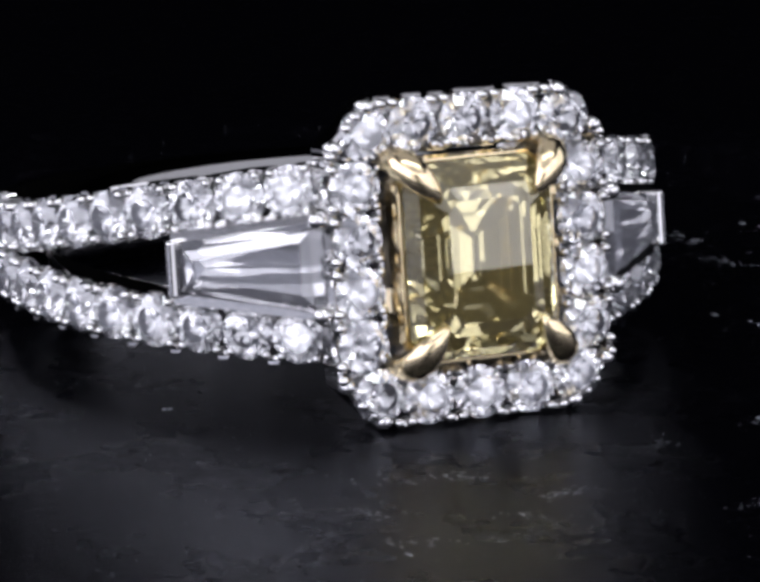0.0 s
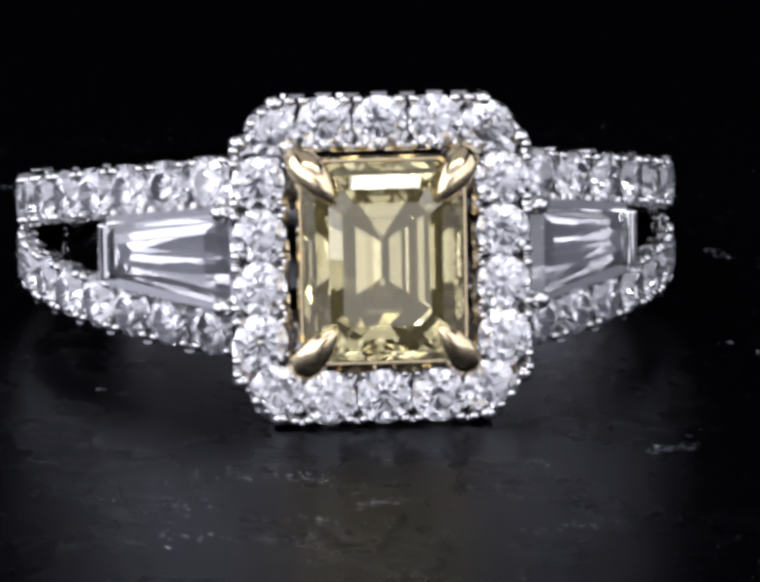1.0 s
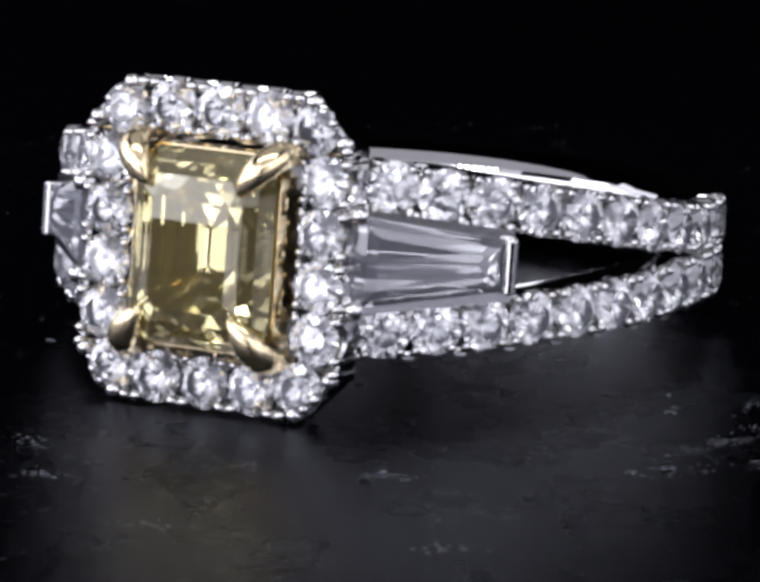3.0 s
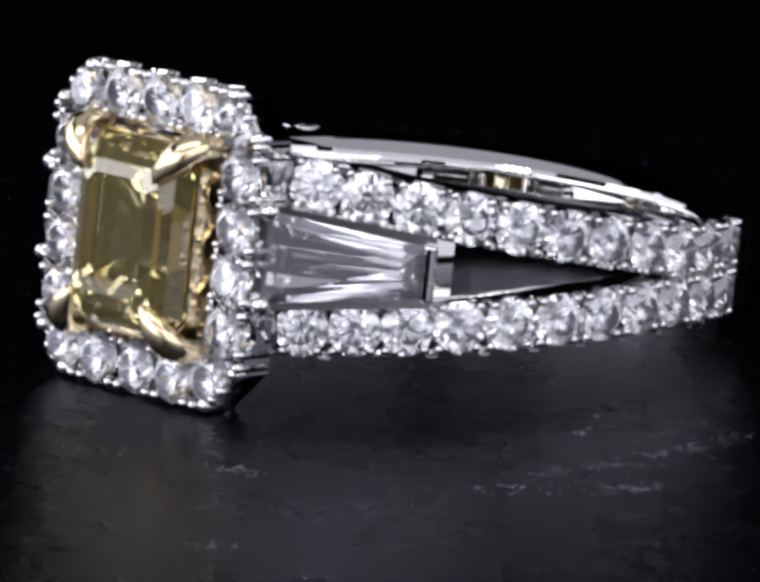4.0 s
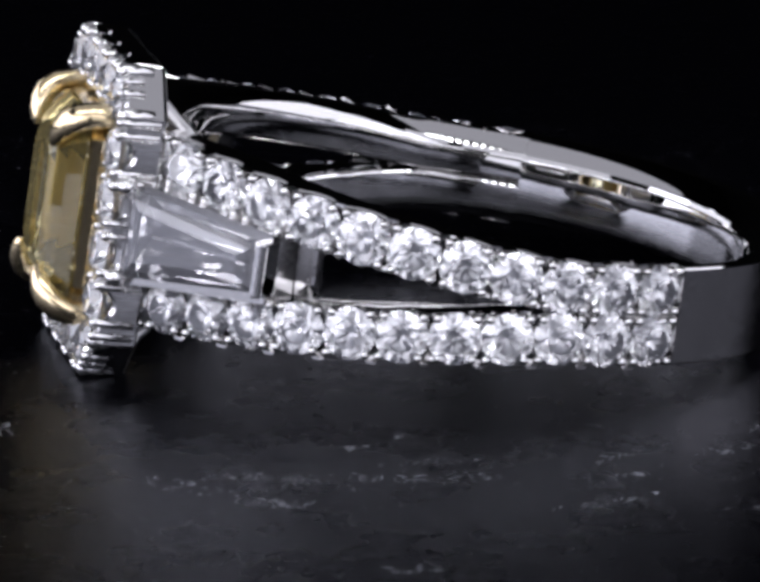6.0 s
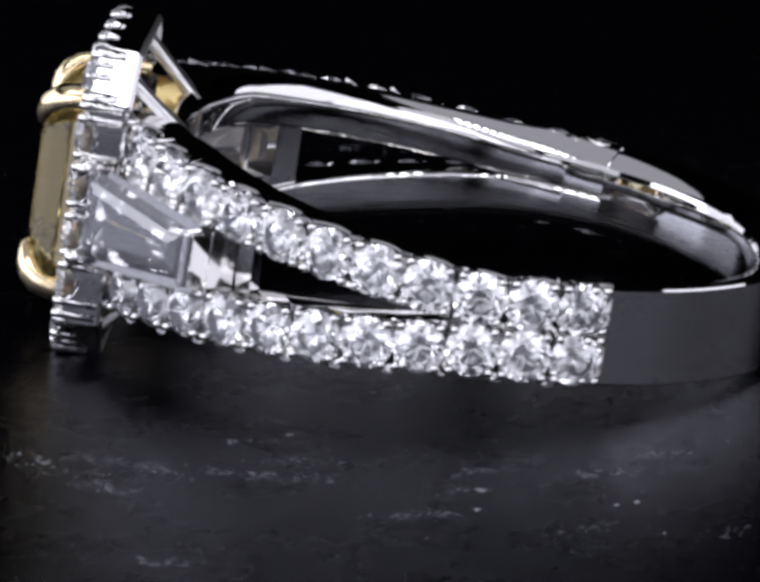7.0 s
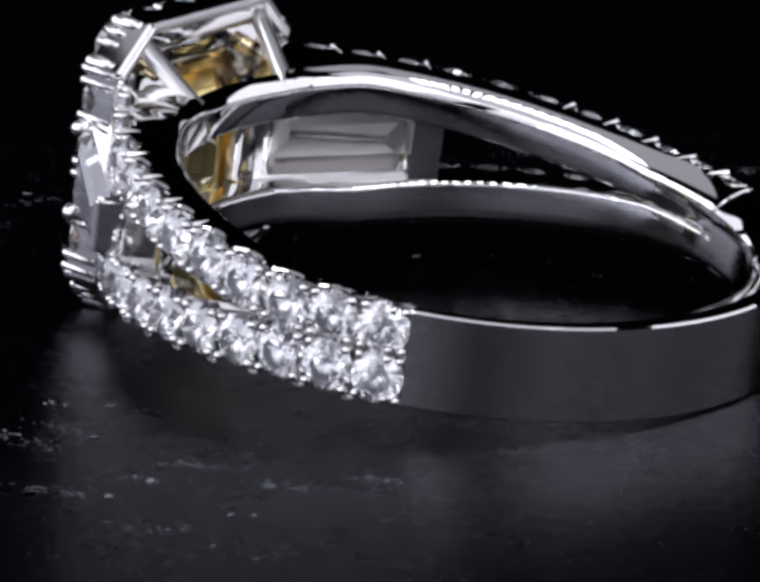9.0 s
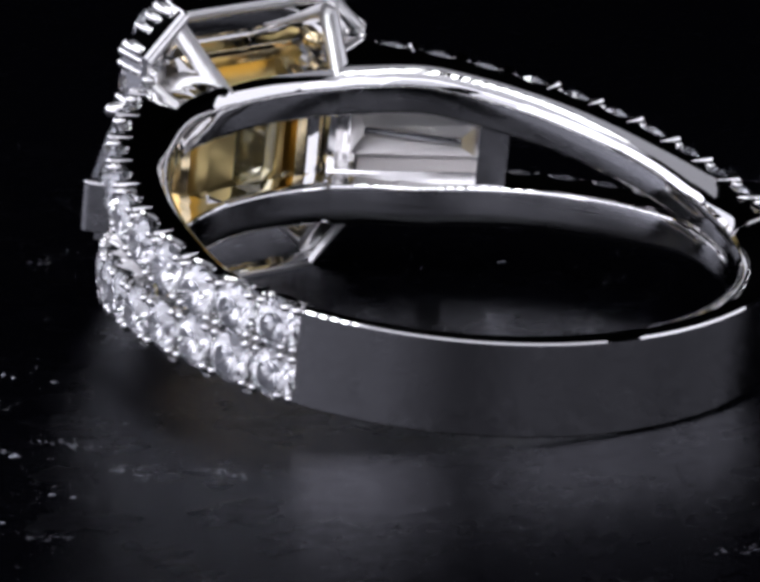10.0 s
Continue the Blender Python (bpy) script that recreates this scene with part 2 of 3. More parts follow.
def turntable():
    base = tagged(new("turntable"), "round black acrylic turntable with fine scratches and dust", "turntable")
    seg = 128
    outline = [(0.0, 0.0), (89.0, 0.0), (89.7, -0.3), (90.0, -1.0), (90.0, -5.0), (0.0, -5.0)]
    v, f = [(0, 0, 0), (0, 0, -5)], []
    rows = outline[1:-1]
    for r, z in rows:
        v += [(r * math.cos(math.tau * k / seg), r * math.sin(math.tau * k / seg), z) for k in range(seg)]
    for k in range(seg):
        j = (k + 1) % seg
        f.append((0, 2 + k, 2 + j))
        for i in range(len(rows) - 1):
            f.append((2 + i * seg + k, 2 + i * seg + j, 2 + (i + 1) * seg + j, 2 + (i + 1) * seg + k))
        f.append((1, 2 + (len(rows) - 1) * seg + k, 2 + (len(rows) - 1) * seg + j))
    place("disc", mesh_of("disc", v, f, ACRYLIC), base)
    dust(base)
    foot_v, foot_f = [], []
    for r, z in ((60, -5), (60, -14)):
        foot_v += [(r * math.cos(math.tau * k / 48), r * math.sin(math.tau * k / 48), z) for k in range(48)]
    foot_f = [(k, (k + 1) % 48, 48 + (k + 1) % 48, 48 + k) for k in range(48)] + [tuple(range(48)), tuple(range(48, 96))]
    place("foot", mesh_of("foot", foot_v, foot_f, FELT), base, label="black matt foot")
    return base


# ---- the ring ----
HEAD_Z = -0.05       # the head's middle from the band's middle
HALO_Y = -12.22     # front of the halo


def row_z(phi):
    """Half the distance of the two stone rows: apart at the head, side by side at the back."""
    near = max(0.0, min(1.0, (94 - abs(phi)) / 78))
    return 0.77 + 1.6 * near ** 1.12


def row_r(phi):
    """The rows climb outwards to the head."""
    return 9.98 + 1.4 * max(0.0, (115 - abs(phi)) / 90) ** 2


def row_turn(phi):
    """How far the outward direction leans from the radius, in degrees."""
    return math.degrees(math.atan2(2 * 1.4 * max(0.0, (115 - abs(phi)) / 90) / radians(90), row_r(phi)))


def rim_curve(wide):
    """The rounded inner edge: (outwards, drop) from the rim to the bore, still leaning inwards where it meets the rim."""
    full = radians(45)
    return [(wide * (1 - math.cos(full * k)) / (1 - math.cos(full)), 1 - math.sin(full * k) / math.sin(full)) for k in (1.0, 0.86, 0.72, 0.58, 0.44, 0.3, 0.15, 0.0)]


def evenly(first, last, steps):
    """Angles that divide the row into equal lengths."""
    fine = [first + (last - first) * k / 400 for k in range(401)]
    run = [0.0]
    for a, b in zip(fine, fine[1:]):
        run.append(run[-1] + (Vector(around(b, row_r(b), row_z(b))) - Vector(around(a, row_r(a), row_z(a)))).length)
    return [float(np.interp(run[-1] * k / steps, run, fine)) for k in range(steps + 1)]


BORE = 8.7         # radius of the finger hole


def bore(phi):
    """The finger hole reaches a little further out below the head."""
    return BORE + 0.6 * (1 - ease((abs(phi) - 10) / 70))


LEAN = random.Random(11)


def lean():
    """A small chance tilt, as hand-set stones have."""
    return Matrix.Rotation(radians(LEAN.gauss(0, 2.0)), 4, "X") @ Matrix.Rotation(radians(LEAN.gauss(0, 2.0)), 4, "Y")


def shank_row(ring, side, up, stone, prong, spike):
    """One pave row of the split shank: a channel of white gold with scalloped walls, its stones and prongs."""
    marks = evenly(25.3, 111.0, 20)            # stone, gap, stone ... gap, stone
    step = marks[2] - marks[0]
    stones = [marks[0] - step * 1.75, marks[0] - step * 0.9] + marks[0::2]
    gaps = [marks[0] - step * 1.32, marks[0] - step * 0.45] + marks[1::2] + [113.6]
    count = 121
    phis = [12.5 + (115.8 - 12.5) * i / (count - 1) for i in range(count)]

    def spot(a, b, i):
        p = phis[i]
        near = min(abs(p - q) for q in stones)
        dip = 0.34 * max(0.0, 1 - (near / 3.6) ** 2) if a > 1 and p > 21 else 0.0
        inward = 0.45 * (1 - ease((p - 12) / 22)) * ease((2.2 - a) / 2.2) if a < 0 else 0.0
        if a < 0 < b:
            b = 0.78 - (0.78 - b) * (1 + 0.3 * ease((p - 75) / 40))
        rim = 0.42 + 0.58 * ease((p - 75) / 40)
        return around(side * p, bore(p) + (-a - 1) * rim if a < 0 else row_r(p) + a - 1.4 - dip, up * (row_z(p) - inward) + up * b)
    profile = [(1.28, -0.79), (1.36, -0.74), (1.34, -0.64), (0.55, -0.5), (0.55, 0.5), (1.34, 0.64), (1.36, 0.74), (1.28, 0.79)]
    turn = (90, 75, 60, 45, 30, 15, 0)
    profile += [(-1 - r, 0.78 - 0.64 * d) for r, d in rim_curve(1.05)]
    profile += [(-1 - 0.3 * (1 - math.cos(radians(a))), -0.76 + 0.16 * (1 - math.sin(radians(a)))) for a in turn[::-1]]
    rail = place("shank_rail", sweep("shank_rail", [spot] * count, profile, WHITE_GOLD, smooth=True), ring)
    flip = 0 if up > 0 else 180
    for i, p in enumerate(stones):
        t = side * row_turn(p)
        place("pave_diamond", stone, rail, out_frame(side * p, row_r(p), up * row_z(p), 13 * i + (7 if up > 0 else 0), t) @ lean())
    for p in gaps:
        t = side * row_turn(p)
        for e in (-1, 1):
            for q in (-1, 1):
                pq = p + q * 1.15
                place("prong", prong, rail, out_frame(side * pq, row_r(pq) + 0.08, up * row_z(pq) + e * 0.62, 0, t))
            if e == up and 26 < p < 110:
                place("prong_tail", spike, rail, out_frame(side * p, row_r(p), up * row_z(p) + e * 0.77, flip, t))
    return rail


def halo_path(w, h, clip):
    a, b = w / 2, h / 2
    return [(a, -b + clip), (a, b - clip), (a - clip, b), (-a + clip, b), (-a, b - clip), (-a, -b + clip), (-a + clip, -b), (a - clip, -b)]


def head(ring, stone, prong):
    # the halo: a clipped rectangle with a channel for its stones and scalloped walls
    face = Matrix(((1, 0, 0), (0, 0, -1), (0, 1, 0))).to_4x4()   # local z points to the front
    spots = []
    for k in range(5):
        end = abs(k - 2) == 2
        x, zz = (k - 2) * 1.63 * (0.975 if end else 1.0), 3.86 if end else 4.06
        spots += [(x, zz), (x, -zz)]
    for k in range(4):
        spots += [(3.6, (k - 1.5) * 1.55), (-3.6, (k - 1.5) * 1.55)]
    cuts = [(0.12, 1.3), (0.03, 1.2), (0.0, 0.1), (0.1, 0.0), (0.22, 0.05), (0.35, 0.75), (1.45, 0.75), (1.5, 0.05), (1.6, 0.0), (1.72, 0.1), (1.78, 0.9), (1.6, 0.98), (0.55, 1.0), (0.45, 1.22), (0.38, 1.3)]
    v, f, sub = [], [], 40
    for inset, depth in cuts:
        corners = halo_path(8.85 - 2 * inset, 9.82 - 2 * inset, 1.4 - 0.55 * inset)
        for c in range(8):
            (x0, z0), (x1, z1) = corners[c], corners[(c + 1) % 8]
            for q in range(sub):
                x, z = x0 + (x1 - x0) * q / sub, z0 + (z1 - z0) * q / sub
                near = min(abs(z - b) for a, b in spots if abs(a) > 3) if c in (0, 4) else min(abs(x - a) for a, b in spots if abs(b) > 3.5)
                dip = 0.42 * max(0.0, 1 - (near / 0.55) ** 2) if depth < 0.3 and c % 2 == 0 else 0.0
                v.append((x, HALO_Y + depth + dip, z + HEAD_Z))
    n, k = len(cuts), 8 * sub
    for i in range(n):
        for j in range(k):
            f.append((i * k + j, i * k + (j + 1) % k, ((i + 1) % n) * k + (j + 1) % k, ((i + 1) % n) * k + j))
    halo = place("halo", mesh_of("halo", v, f, WHITE_GOLD, True, 32), ring)
    for i, (x, zz) in enumerate(spots):
        m = Matrix.Translation((x, HALO_Y - 0.02, zz + HEAD_Z)) @ face @ Matrix.Rotation(radians(37 * i), 4, "Z") @ lean()
        place("halo_diamond", stone, halo, m)
    # pairs of prongs between neighbours, on both edges
    tall = bead_mesh("prong", 0.165, WHITE_GOLD, 4.0)
    ridge = bead_mesh("prong", 0.17, WHITE_GOLD, 7.0)

    def bead_at(x, zz, mesh=prong):
        place("prong", mesh, halo, Matrix.Translation((x, HALO_Y - 0.06, zz + HEAD_Z)) @ face)
    for e in (-1, 1):
        for k in range(4):
            for q in (-0.2, 0.2):
                x = (k - 1.5) * 1.63 + q
                bead_at(x, e * 4.71, tall)
                bead_at(x, e * 3.4)
        for k in range(5):
            for q in (-0.2, 0.2):
                zz = (k - 2) * 1.55 + q
                bead_at(e * 4.31, zz, ridge)
                if 0 < k < 4:
                    bead_at(e * 2.96, zz)
        for f in (-1, 1):
            for q in (-0.22, 0.22):
                bead_at(e * (3.6 + q * 0.7), f * (4.24 - q * 0.7), tall)
    knob = bead_mesh("corner_bead", 0.27, WHITE_GOLD, 3.2, 12)
    for e in (-1, 1):
        for f in (-1, 1):
            for x, zz in ((4.16, 3.5), (3.08, 4.64)):
                place("corner_bead", knob, halo, Matrix.Translation((e * x, HALO_Y + 0.06, f * zz + HEAD_Z)) @ face)
    # the yellow stone
    W, H, C = 4.72, 5.85, 0.68
    front = HALO_Y - 0.6   # girdle
    rings = [oct_ring(W - 2.15, H - 2.25, 0.34, 0.92), oct_ring(W - 1.4, H - 1.45, 0.46, 0.78), oct_ring(W - 0.66, H - 0.66, 0.57, 0.48), oct_ring(W, H, C, 0.03),
             oct_ring(W, H, C, -0.05), oct_ring(W - 0.9, H - 0.9, 0.64, -0.85), oct_ring(W - 2.0, H - 2.0, 0.5, -1.55), oct_ring(W - 3.2, H - 3.2, 0.34, -2.1),
             oct_ring(W - 4.1, H - 4.1, 0.16, -2.45), oct_ring(0.06, H - 4.75, 0.02, -2.7)]
    place("centre_diamond", step_cut("centre_diamond", rings, YELLOW), ring, Matrix.Translation((0, front, HEAD_Z)) @ face, "yellow emerald-cut diamond")
    # its yellow gold seat
    def seat_at(grow, y):
        return [(x, y, z + HEAD_Z) for x, z in halo_path(W + 2 * grow, H + 2 * grow, C + 0.4 * grow)]
    cuts = [(0.1, front + 0.1), (0.16, front + 0.4), (0.1, HALO_Y + 1.0), (-0.25, HALO_Y + 1.0), (-0.12, front + 0.35), (0.03, front + 0.1)]
    v, f = [], []
    for g, y in cuts:
        v += seat_at(g, y)
    n = len(cuts)
    for i in range(n):
        for j in range(8):
            f.append((i * 8 + j, i * 8 + (j + 1) % 8, ((i + 1) % n) * 8 + (j + 1) % 8, ((i + 1) % n) * 8 + j))
    seat = place("stone_seat", mesh_of("stone_seat", v, f, YELLOW_GOLD), ring, label="yellow gold seat round the centre stone")
    # an added reflector cup close below the stone's upper pavilion, open at the bottom, throws light back through it
    cup = [oct_ring(W + 0.08, H + 0.08, C, -0.12), oct_ring(W - 0.8, H - 0.8, 0.66, -0.93), oct_ring(W - 1.92, H - 1.92, 0.52, -1.64), oct_ring(W - 3.1, H - 3.1, 0.36, -2.18),
           oct_ring(W - 3.0, H - 3.0, 0.4, -2.27), oct_ring(W - 1.75, H - 1.75, 0.56, -1.74), oct_ring(W - 0.6, H - 0.6, 0.7, -1.0), oct_ring(W + 0.2, H + 0.2, C, -0.2)]
    v, f, n = [p for row in cup for p in row], [], len(cup)
    for i in range(n):
        for j in range(8):
            f.append((i * 8 + j, i * 8 + (j + 1) % 8, ((i + 1) % n) * 8 + (j + 1) % 8, ((i + 1) % n) * 8 + j))
    place("stone_reflector", mesh_of("stone_reflector", v, f, YELLOW_REFLECTOR), ring, Matrix.Translation((0, front, HEAD_Z)) @ face, "added yellow gold reflector cup below the centre stone")
    # claw prongs over the corners
    claw = claw_mesh()
    for sx in (-1, 1):
        for sz in (-1, 1):
            ang = math.degrees(math.atan2(-sz, -sx))
            m = Matrix.Translation((sx * (W / 2 - 0.1), front, sz * (H / 2 - 0.12) + HEAD_Z)) @ face @ Matrix.Rotation(radians(ang + sx * sz * 8), 4, "Z")
            place("claw", claw, seat, m, "yellow gold claw prong")
    # the open basket below
    for sx in (-1, 1):
        for sz in (-1, 1):
            place("gallery_post", post_mesh(sx, sz), ring)
    for sz in (-1, 1):
        place("gallery_rail", bar_mesh((-2.3, -9.75, sz * 2.3), (2.3, -9.75, sz * 2.3), 0.4, 0.4), ring)
    # a frame along the halo's back edge, in the gold made paler to look lit
    back = [(x, HALO_Y + 1.2, z + HEAD_Z) for x, z in halo_path(8.4, 9.35, 1.35)]
    for p, q in zip(back, back[1:] + back[:1]):
        place("gallery_frame", bar_mesh(p, q, 0.34, 0.34, BRIGHT_GOLD), ring)


def claw_mesh():
    """A pear-shaped claw: it rises outside the corner and bends over the crown to a point."""
    line = [(-0.34, -1.9, 0.36), (-0.38, -0.6, 0.42), (-0.34, -0.05, 0.46), (-0.2, 0.34, 0.49), (0.08, 0.6, 0.5), (0.4, 0.76, 0.45), (0.75, 0.86, 0.34), (1.05, 0.91, 0.2), (1.24, 0.93, 0.05)]
    v, f, seg = [], [], 12
    for i, (x, z, r) in enumerate(line):
        x0, z0 = line[max(0, i - 1)][:2]
        x1, z1 = line[min(len(line) - 1, i + 1)][:2]
        d = Vector((x1 - x0, 0, z1 - z0)).normalized()
        nrm = Vector((-d.z, 0, d.x))
        for k in range(seg):
            a = math.tau * k / seg
            q = Vector((x, 0, z)) + nrm * (math.sin(a) * r * 0.8) + Vector((0, 1, 0)) * (math.cos(a) * r)
            v.append(tuple(q))
    for i in range(len(line) - 1):
        for k in range(seg):
            f.append((i * seg + k, i * seg + (k + 1) % seg, (i + 1) * seg + (k + 1) % seg, (i + 1) * seg + k))
    f += [tuple(range(seg)), tuple(range((len(line) - 1) * seg, len(line) * seg))]
    return mesh_of("claw", v, f, YELLOW_GOLD, True)


def post_mesh(sx, sz):
    """A flat rounded post of the basket, from the halo's back corner inwards to the rail over the finger hole."""
    top, low = Vector((sx * 3.0, HALO_Y + 0.75, sz * 4.3 + HEAD_Z)), Vector((sx * 2.25, -9.35, sz * 2.35))
    d = (low - top).normalized()
    a = d.cross(Vector((1, 0, 0))).normalized()
    b = a.cross(d)
    seg, v, f = 14, [], []
    stops = ((0.0, 0.9), (0.06, 1.0), (0.5, 0.94), (1.0, 1.0))
    for k, r in stops:
        c = top.lerp(low, k)
        for q in range(seg):
            x, y = math.cos(math.tau * q / seg), math.sin(math.tau * q / seg)
            x, y = math.copysign(abs(x) ** 0.55, x), math.copysign(abs(y) ** 0.55, y)
            v.append(tuple(c + (a * x * 0.2 + b * y * 0.33) * r))
    n = len(stops)
    f = [(i * seg + q, i * seg + (q + 1) % seg, (i + 1) * seg + (q + 1) % seg, (i + 1) * seg + q) for i in range(n - 1) for q in range(seg)]
    return mesh_of("gallery_post", v, f + [tuple(range(seg)), tuple(range((n - 1) * seg, n * seg))], BRIGHT_GOLD, True, 50)


def bar_mesh(a, b, w, t, mat=WHITE_GOLD):
    a, b = Vector(a), Vector(b)
    d = (b - a).normalized()
    s = d.cross(Vector((0, 0, 1))).normalized()
    u = s.cross(d)
    e = 0.12
    outline = [(w / 2, t / 2 - e), (w / 2 - e, t / 2), (-w / 2 + e, t / 2), (-w / 2, t / 2 - e), (-w / 2, -t / 2 + e), (-w / 2 + e, -t / 2), (w / 2 - e, -t / 2), (w / 2, -t / 2 + e)]
    return sweep("bar", [lambda p, q, i, c=c: tuple(c + s * p + u * q) for c in (a, b)], outline, mat)


def side_stone(ring, side):
    """The tapered baguette in the split, with its seat, end cap and two beads."""
    a, b = Vector((4.36, -11.85, 0)), Vector((7.86, -8.08, 0))
    along = (b - a).normalized()
    out = Vector((along.y, -along.x, 0))
    length = (b - a).length
    m = Matrix((along, Vector((0, 0, 1)).cross(along).cross(along) * 0 + out.cross(along), out)).transposed().to_4x4()
    m.translation = a
    if side < 0:
        m = Matrix.Diagonal((-1, 1, 1, 1)) @ m @ Matrix.Diagonal((1, -1, 1, 1))
    L = length - 0.25
    keel = [(1.0, -0.04, -1.15), (L - 0.75, -0.03, -0.95), (L - 0.75, 0.03, -0.95), (1.0, 0.04, -1.15)]
    rings = [taper_ring(0.15, L, 1.4, 0.78, 0.62, 0.42), taper_ring(0.15, L, 1.4, 0.78, 0.3, 0.3), taper_ring(0.15, L, 1.4, 0.78, 0.0, 0.0), taper_ring(0.15, L, 1.4, 0.78, 0.0, -0.08),
             taper_ring(0.15, L, 1.4, 0.78, 0.42, -0.55), keel]
    place("baguette_diamond", step_cut("baguette_diamond", rings, BAGUETTE), ring, m, "clear tapered baguette diamond")
    outer = taper_ring(-0.1, L + 0.3, 1.62, 1.06, 0, 0)
    inner = taper_ring(0.13, L + 0.05, 1.39, 0.77, 0, 0)
    v, f = [], []
    for pts, z in ((outer, 0.0), (inner, 0.0), (inner, -1.6), (outer, -1.6)):
        v += [(x, y, z) for x, y, _ in pts]
    for i in range(4):
        for j in range(4):
            f.append((i * 4 + j, i * 4 + (j + 1) % 4, ((i + 1) % 4) * 4 + (j + 1) % 4, ((i + 1) % 4) * 4 + j))
    place("baguette_seat", mesh_of("baguette_seat", v, f, SOFT_GOLD), ring, m)
    # Added reflector trough below the pavilion, brightening the baguette from behind.
    under = [(0.98, -0.1, -1.22), (L - 0.72, -0.09, -1.02), (L - 0.72, 0.09, -1.02), (0.98, 0.1, -1.22)]
    trough = [taper_ring(0.12, L + 0.03, 1.42, 0.8, 0.0, -0.13), taper_ring(0.12, L + 0.03, 1.42, 0.8, 0.38, -0.62), under,
              [(x, y * 1.6, z - 0.08) for x, y, z in under], taper_ring(0.12, L + 0.03, 1.42, 0.8, 0.34, -0.74), taper_ring(0.12, L + 0.03, 1.42, 0.8, -0.06, -0.2)]
    v, f, n = [p for row in trough for p in row], [], len(trough)
    for i in range(n):
        for j in range(4):
            f.append((i * 4 + j, i * 4 + (j + 1) % 4, ((i + 1) % n) * 4 + (j + 1) % 4, ((i + 1) % n) * 4 + j))
    place("baguette_reflector", mesh_of("baguette_reflector", v, f, BRIGHT_GOLD), ring, m)
    cap = bar_mesh((L + 0.12, -0.85, -0.1), (L + 0.12, 0.85, -0.1), 0.42, 1.1)
    soft_edges(place("end_cap", cap, ring, m), 0.18, 3)
    place("bridge", bar_mesh(around(side * 46, 10.1, -1.75), around(side * 46, 10.1, 1.75), 0.5, 0.6), ring)
    bead = bead_mesh("bead", 0.29, WHITE_GOLD, seg=14)
    for e in (-1, 1):
        place("bead", bead, ring, m @ Matrix.Translation((0.16, e * 1.4, 0.34)))


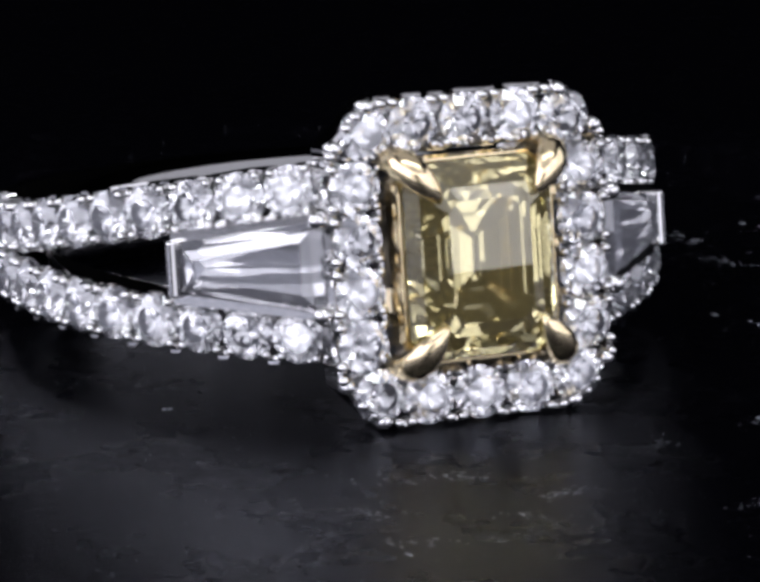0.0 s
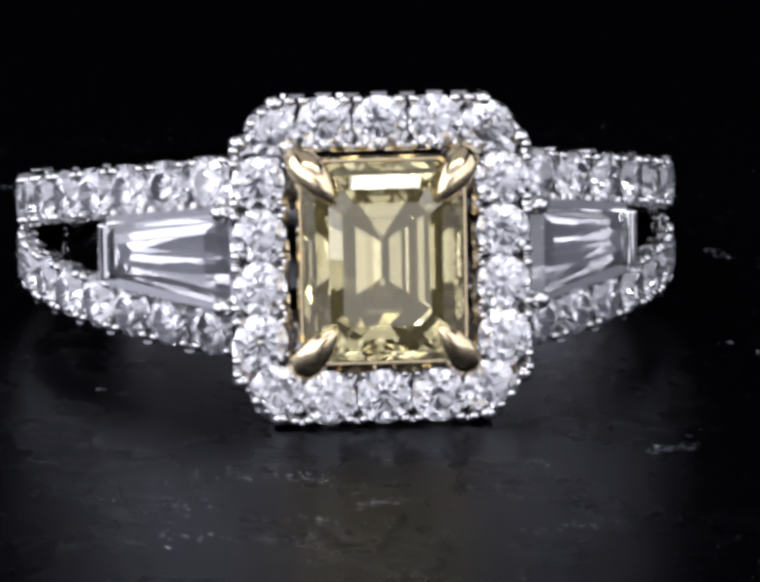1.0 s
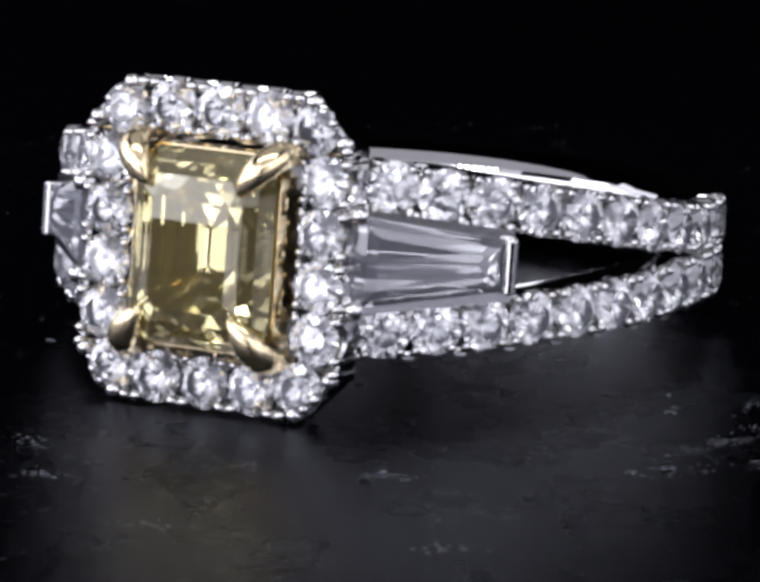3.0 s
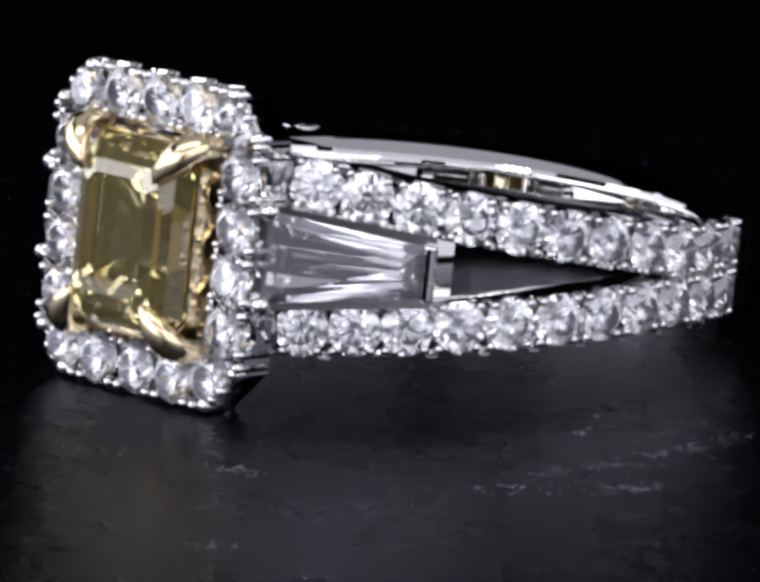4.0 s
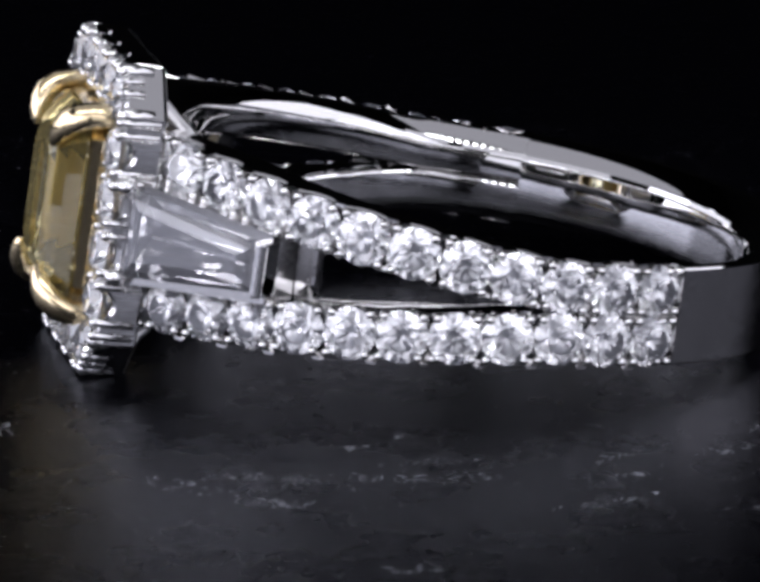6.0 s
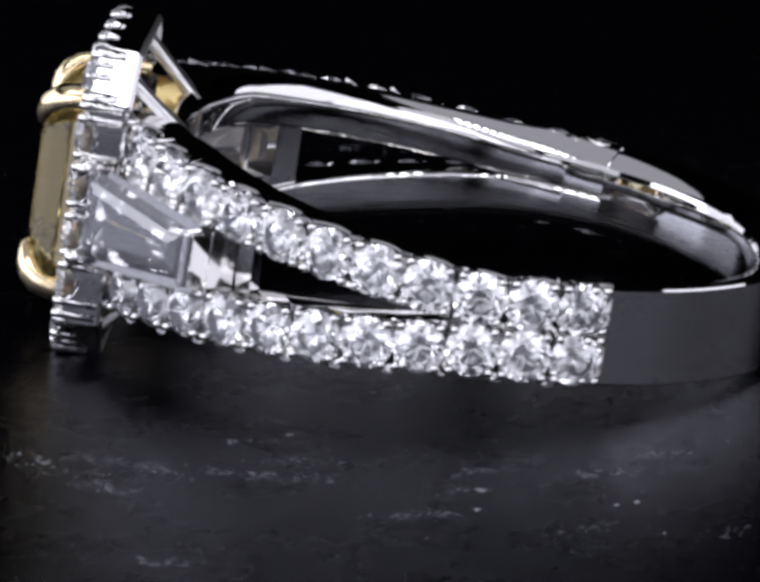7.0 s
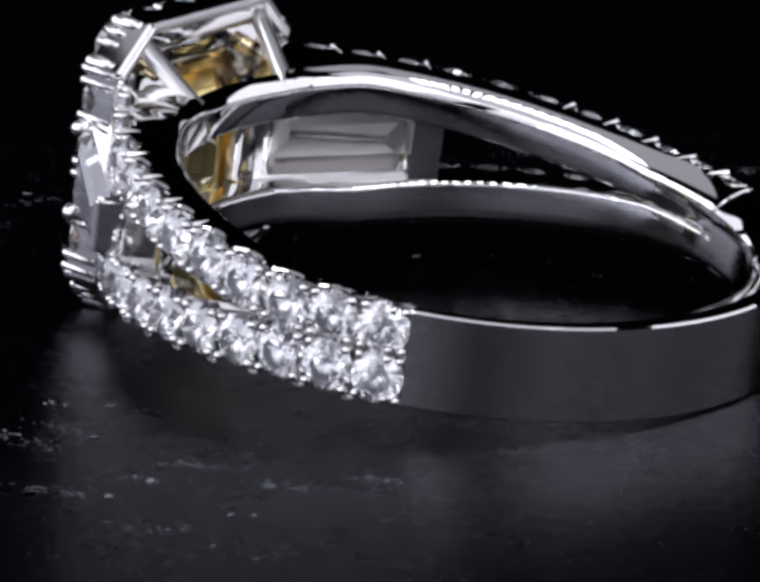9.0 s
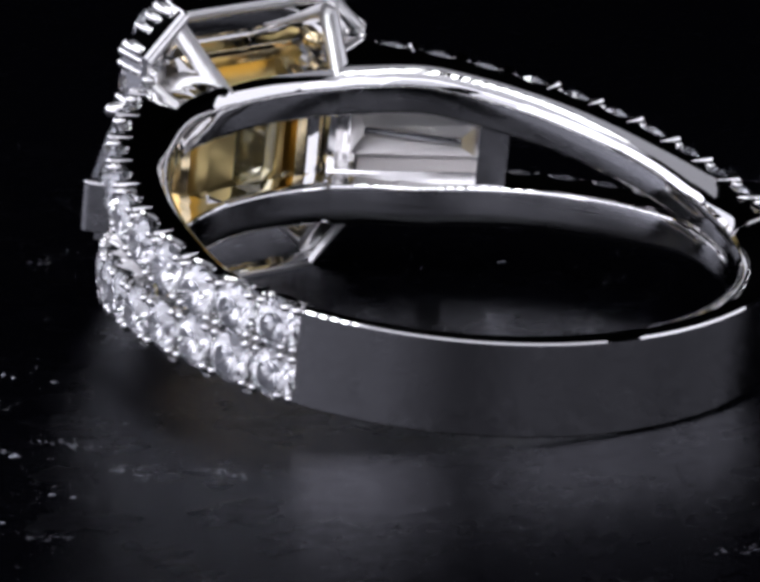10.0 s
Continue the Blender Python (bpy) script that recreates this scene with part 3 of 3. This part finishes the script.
def diamond_ring():
    ring = tagged(new("diamond_ring"), "white gold halo ring with yellow emerald-cut diamond and split shank", "ring")
    stone = brilliant("pave_diamond", 0.81)
    halo_stone = brilliant("halo_diamond", 0.8)
    prong = bead_mesh("prong", 0.145, WHITE_GOLD)
    spike = mesh_of("prong_tail", [(-0.2, 0, 0.14), (0.2, 0, 0.14), (0.0, 0, -0.62), (-0.13, 0.09, 0.14), (0.13, 0.09, 0.14), (0.0, 0.03, -0.55)],
                    [(0, 1, 4, 3), (0, 3, 5, 2), (1, 2, 5, 4), (3, 4, 5), (0, 2, 1)], WHITE_GOLD)
    # plain band at the back
    n = 64
    phis = [115.6 + (244.4 - 115.6) * i / (n - 1) for i in range(n)]

    def spot(a, b, i):
        half = 1.5
        wide = 0.22 * math.sin(math.pi * i / (n - 1)) if a > 10 else 0.0
        return around(phis[i], a + wide, b * half)
    profile = [(10.06, -1), (10.12, -0.96), (10.12, 0.96), (10.06, 1)]
    profile += [(BORE + r, 1 - 0.55 * d) for r, d in rim_curve(1.05)]
    profile += [(BORE + r, -1 + 0.55 * d) for r, d in rim_curve(1.05)[::-1]]
    band = sweep("band", [spot] * n, profile, WHITE_GOLD, smooth=True)
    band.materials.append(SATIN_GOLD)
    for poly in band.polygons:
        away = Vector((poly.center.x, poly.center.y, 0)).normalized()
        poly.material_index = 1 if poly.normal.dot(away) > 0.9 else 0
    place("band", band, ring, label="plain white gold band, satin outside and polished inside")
    # the closed inner face behind the side stones
    for side in (-1, 1):
        ph = [42 + 6.0 * i / 16 for i in range(17)]

        def plate(a, b, i, side=side):
            half = row_z(ph[i]) - 0.55 * (1 - ease((ph[i] - 15) / 45))
            return around(side * ph[i], bore(ph[i]) + a + 0.12 * (1 - b * b), b * half)
        face = [(0.12, b / 6) for b in range(-6, 7)] + [(0.5, b / 6) for b in range(6, -7, -1)]
        place("inner_plate", sweep("inner_plate", [plate] * 17, face, WHITE_GOLD, smooth=True), ring)
    for side in (-1, 1):
        for up in (-1, 1):
            shank_row(ring, side, up, stone, prong, spike)
    # rails that pass below the head
    for up in (-1, 1):
        ph = [-12.7 + 25.4 * i / 24 for i in range(25)]
        turn = (0, 15, 30, 45, 60, 75, 90)
        bridge = [(r, 0.74 - 0.6 * d) for r, d in rim_curve(0.44)]
        bridge += [(0.3 * (1 - math.cos(radians(a))), -0.76 + 0.16 * (1 - math.sin(radians(a)))) for a in turn] + [(1.0, -0.76)]
        place("inner_rail", sweep("inner_rail", [lambda a, b, i: around(ph[i], bore(ph[i]) + a, up * (1.92 + b))] * 25, bridge, WHITE_GOLD, smooth=True), ring)
    head(ring, halo_stone, prong)
    for side in (-1, 1):
        side_stone(ring, side)
    return ring


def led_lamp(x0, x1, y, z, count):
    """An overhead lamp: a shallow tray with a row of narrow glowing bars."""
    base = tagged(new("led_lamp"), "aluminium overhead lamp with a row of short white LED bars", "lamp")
    base.location = Vector(((x0 + x1) / 2, y, z)) * MM
    half = (x1 - x0) / 2
    tray = place("housing", mesh_of("housing", *box_verts(-half - 8, half + 8, -40, 40, 1, 7), SATIN_GOLD), base)
    soft_edges(tray, 1.5)
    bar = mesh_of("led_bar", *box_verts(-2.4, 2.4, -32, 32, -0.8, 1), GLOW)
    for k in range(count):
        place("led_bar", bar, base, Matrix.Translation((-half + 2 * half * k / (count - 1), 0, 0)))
    return base


setting()
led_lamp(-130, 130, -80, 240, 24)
disc = turntable()
ring = diamond_ring()


def motions():
    rest = pose(HUB[0] * MM, HUB[1] * MM, HUB[2] * MM, -TILT)
    walk(disc, [(t, pose(0, 0, 0, 0, 0, a)) for t, a in TURN])
    walk(ring, [(t, pose(0, 0, 0, 0, 0, a) @ rest) for t, a in TURN])


motions()
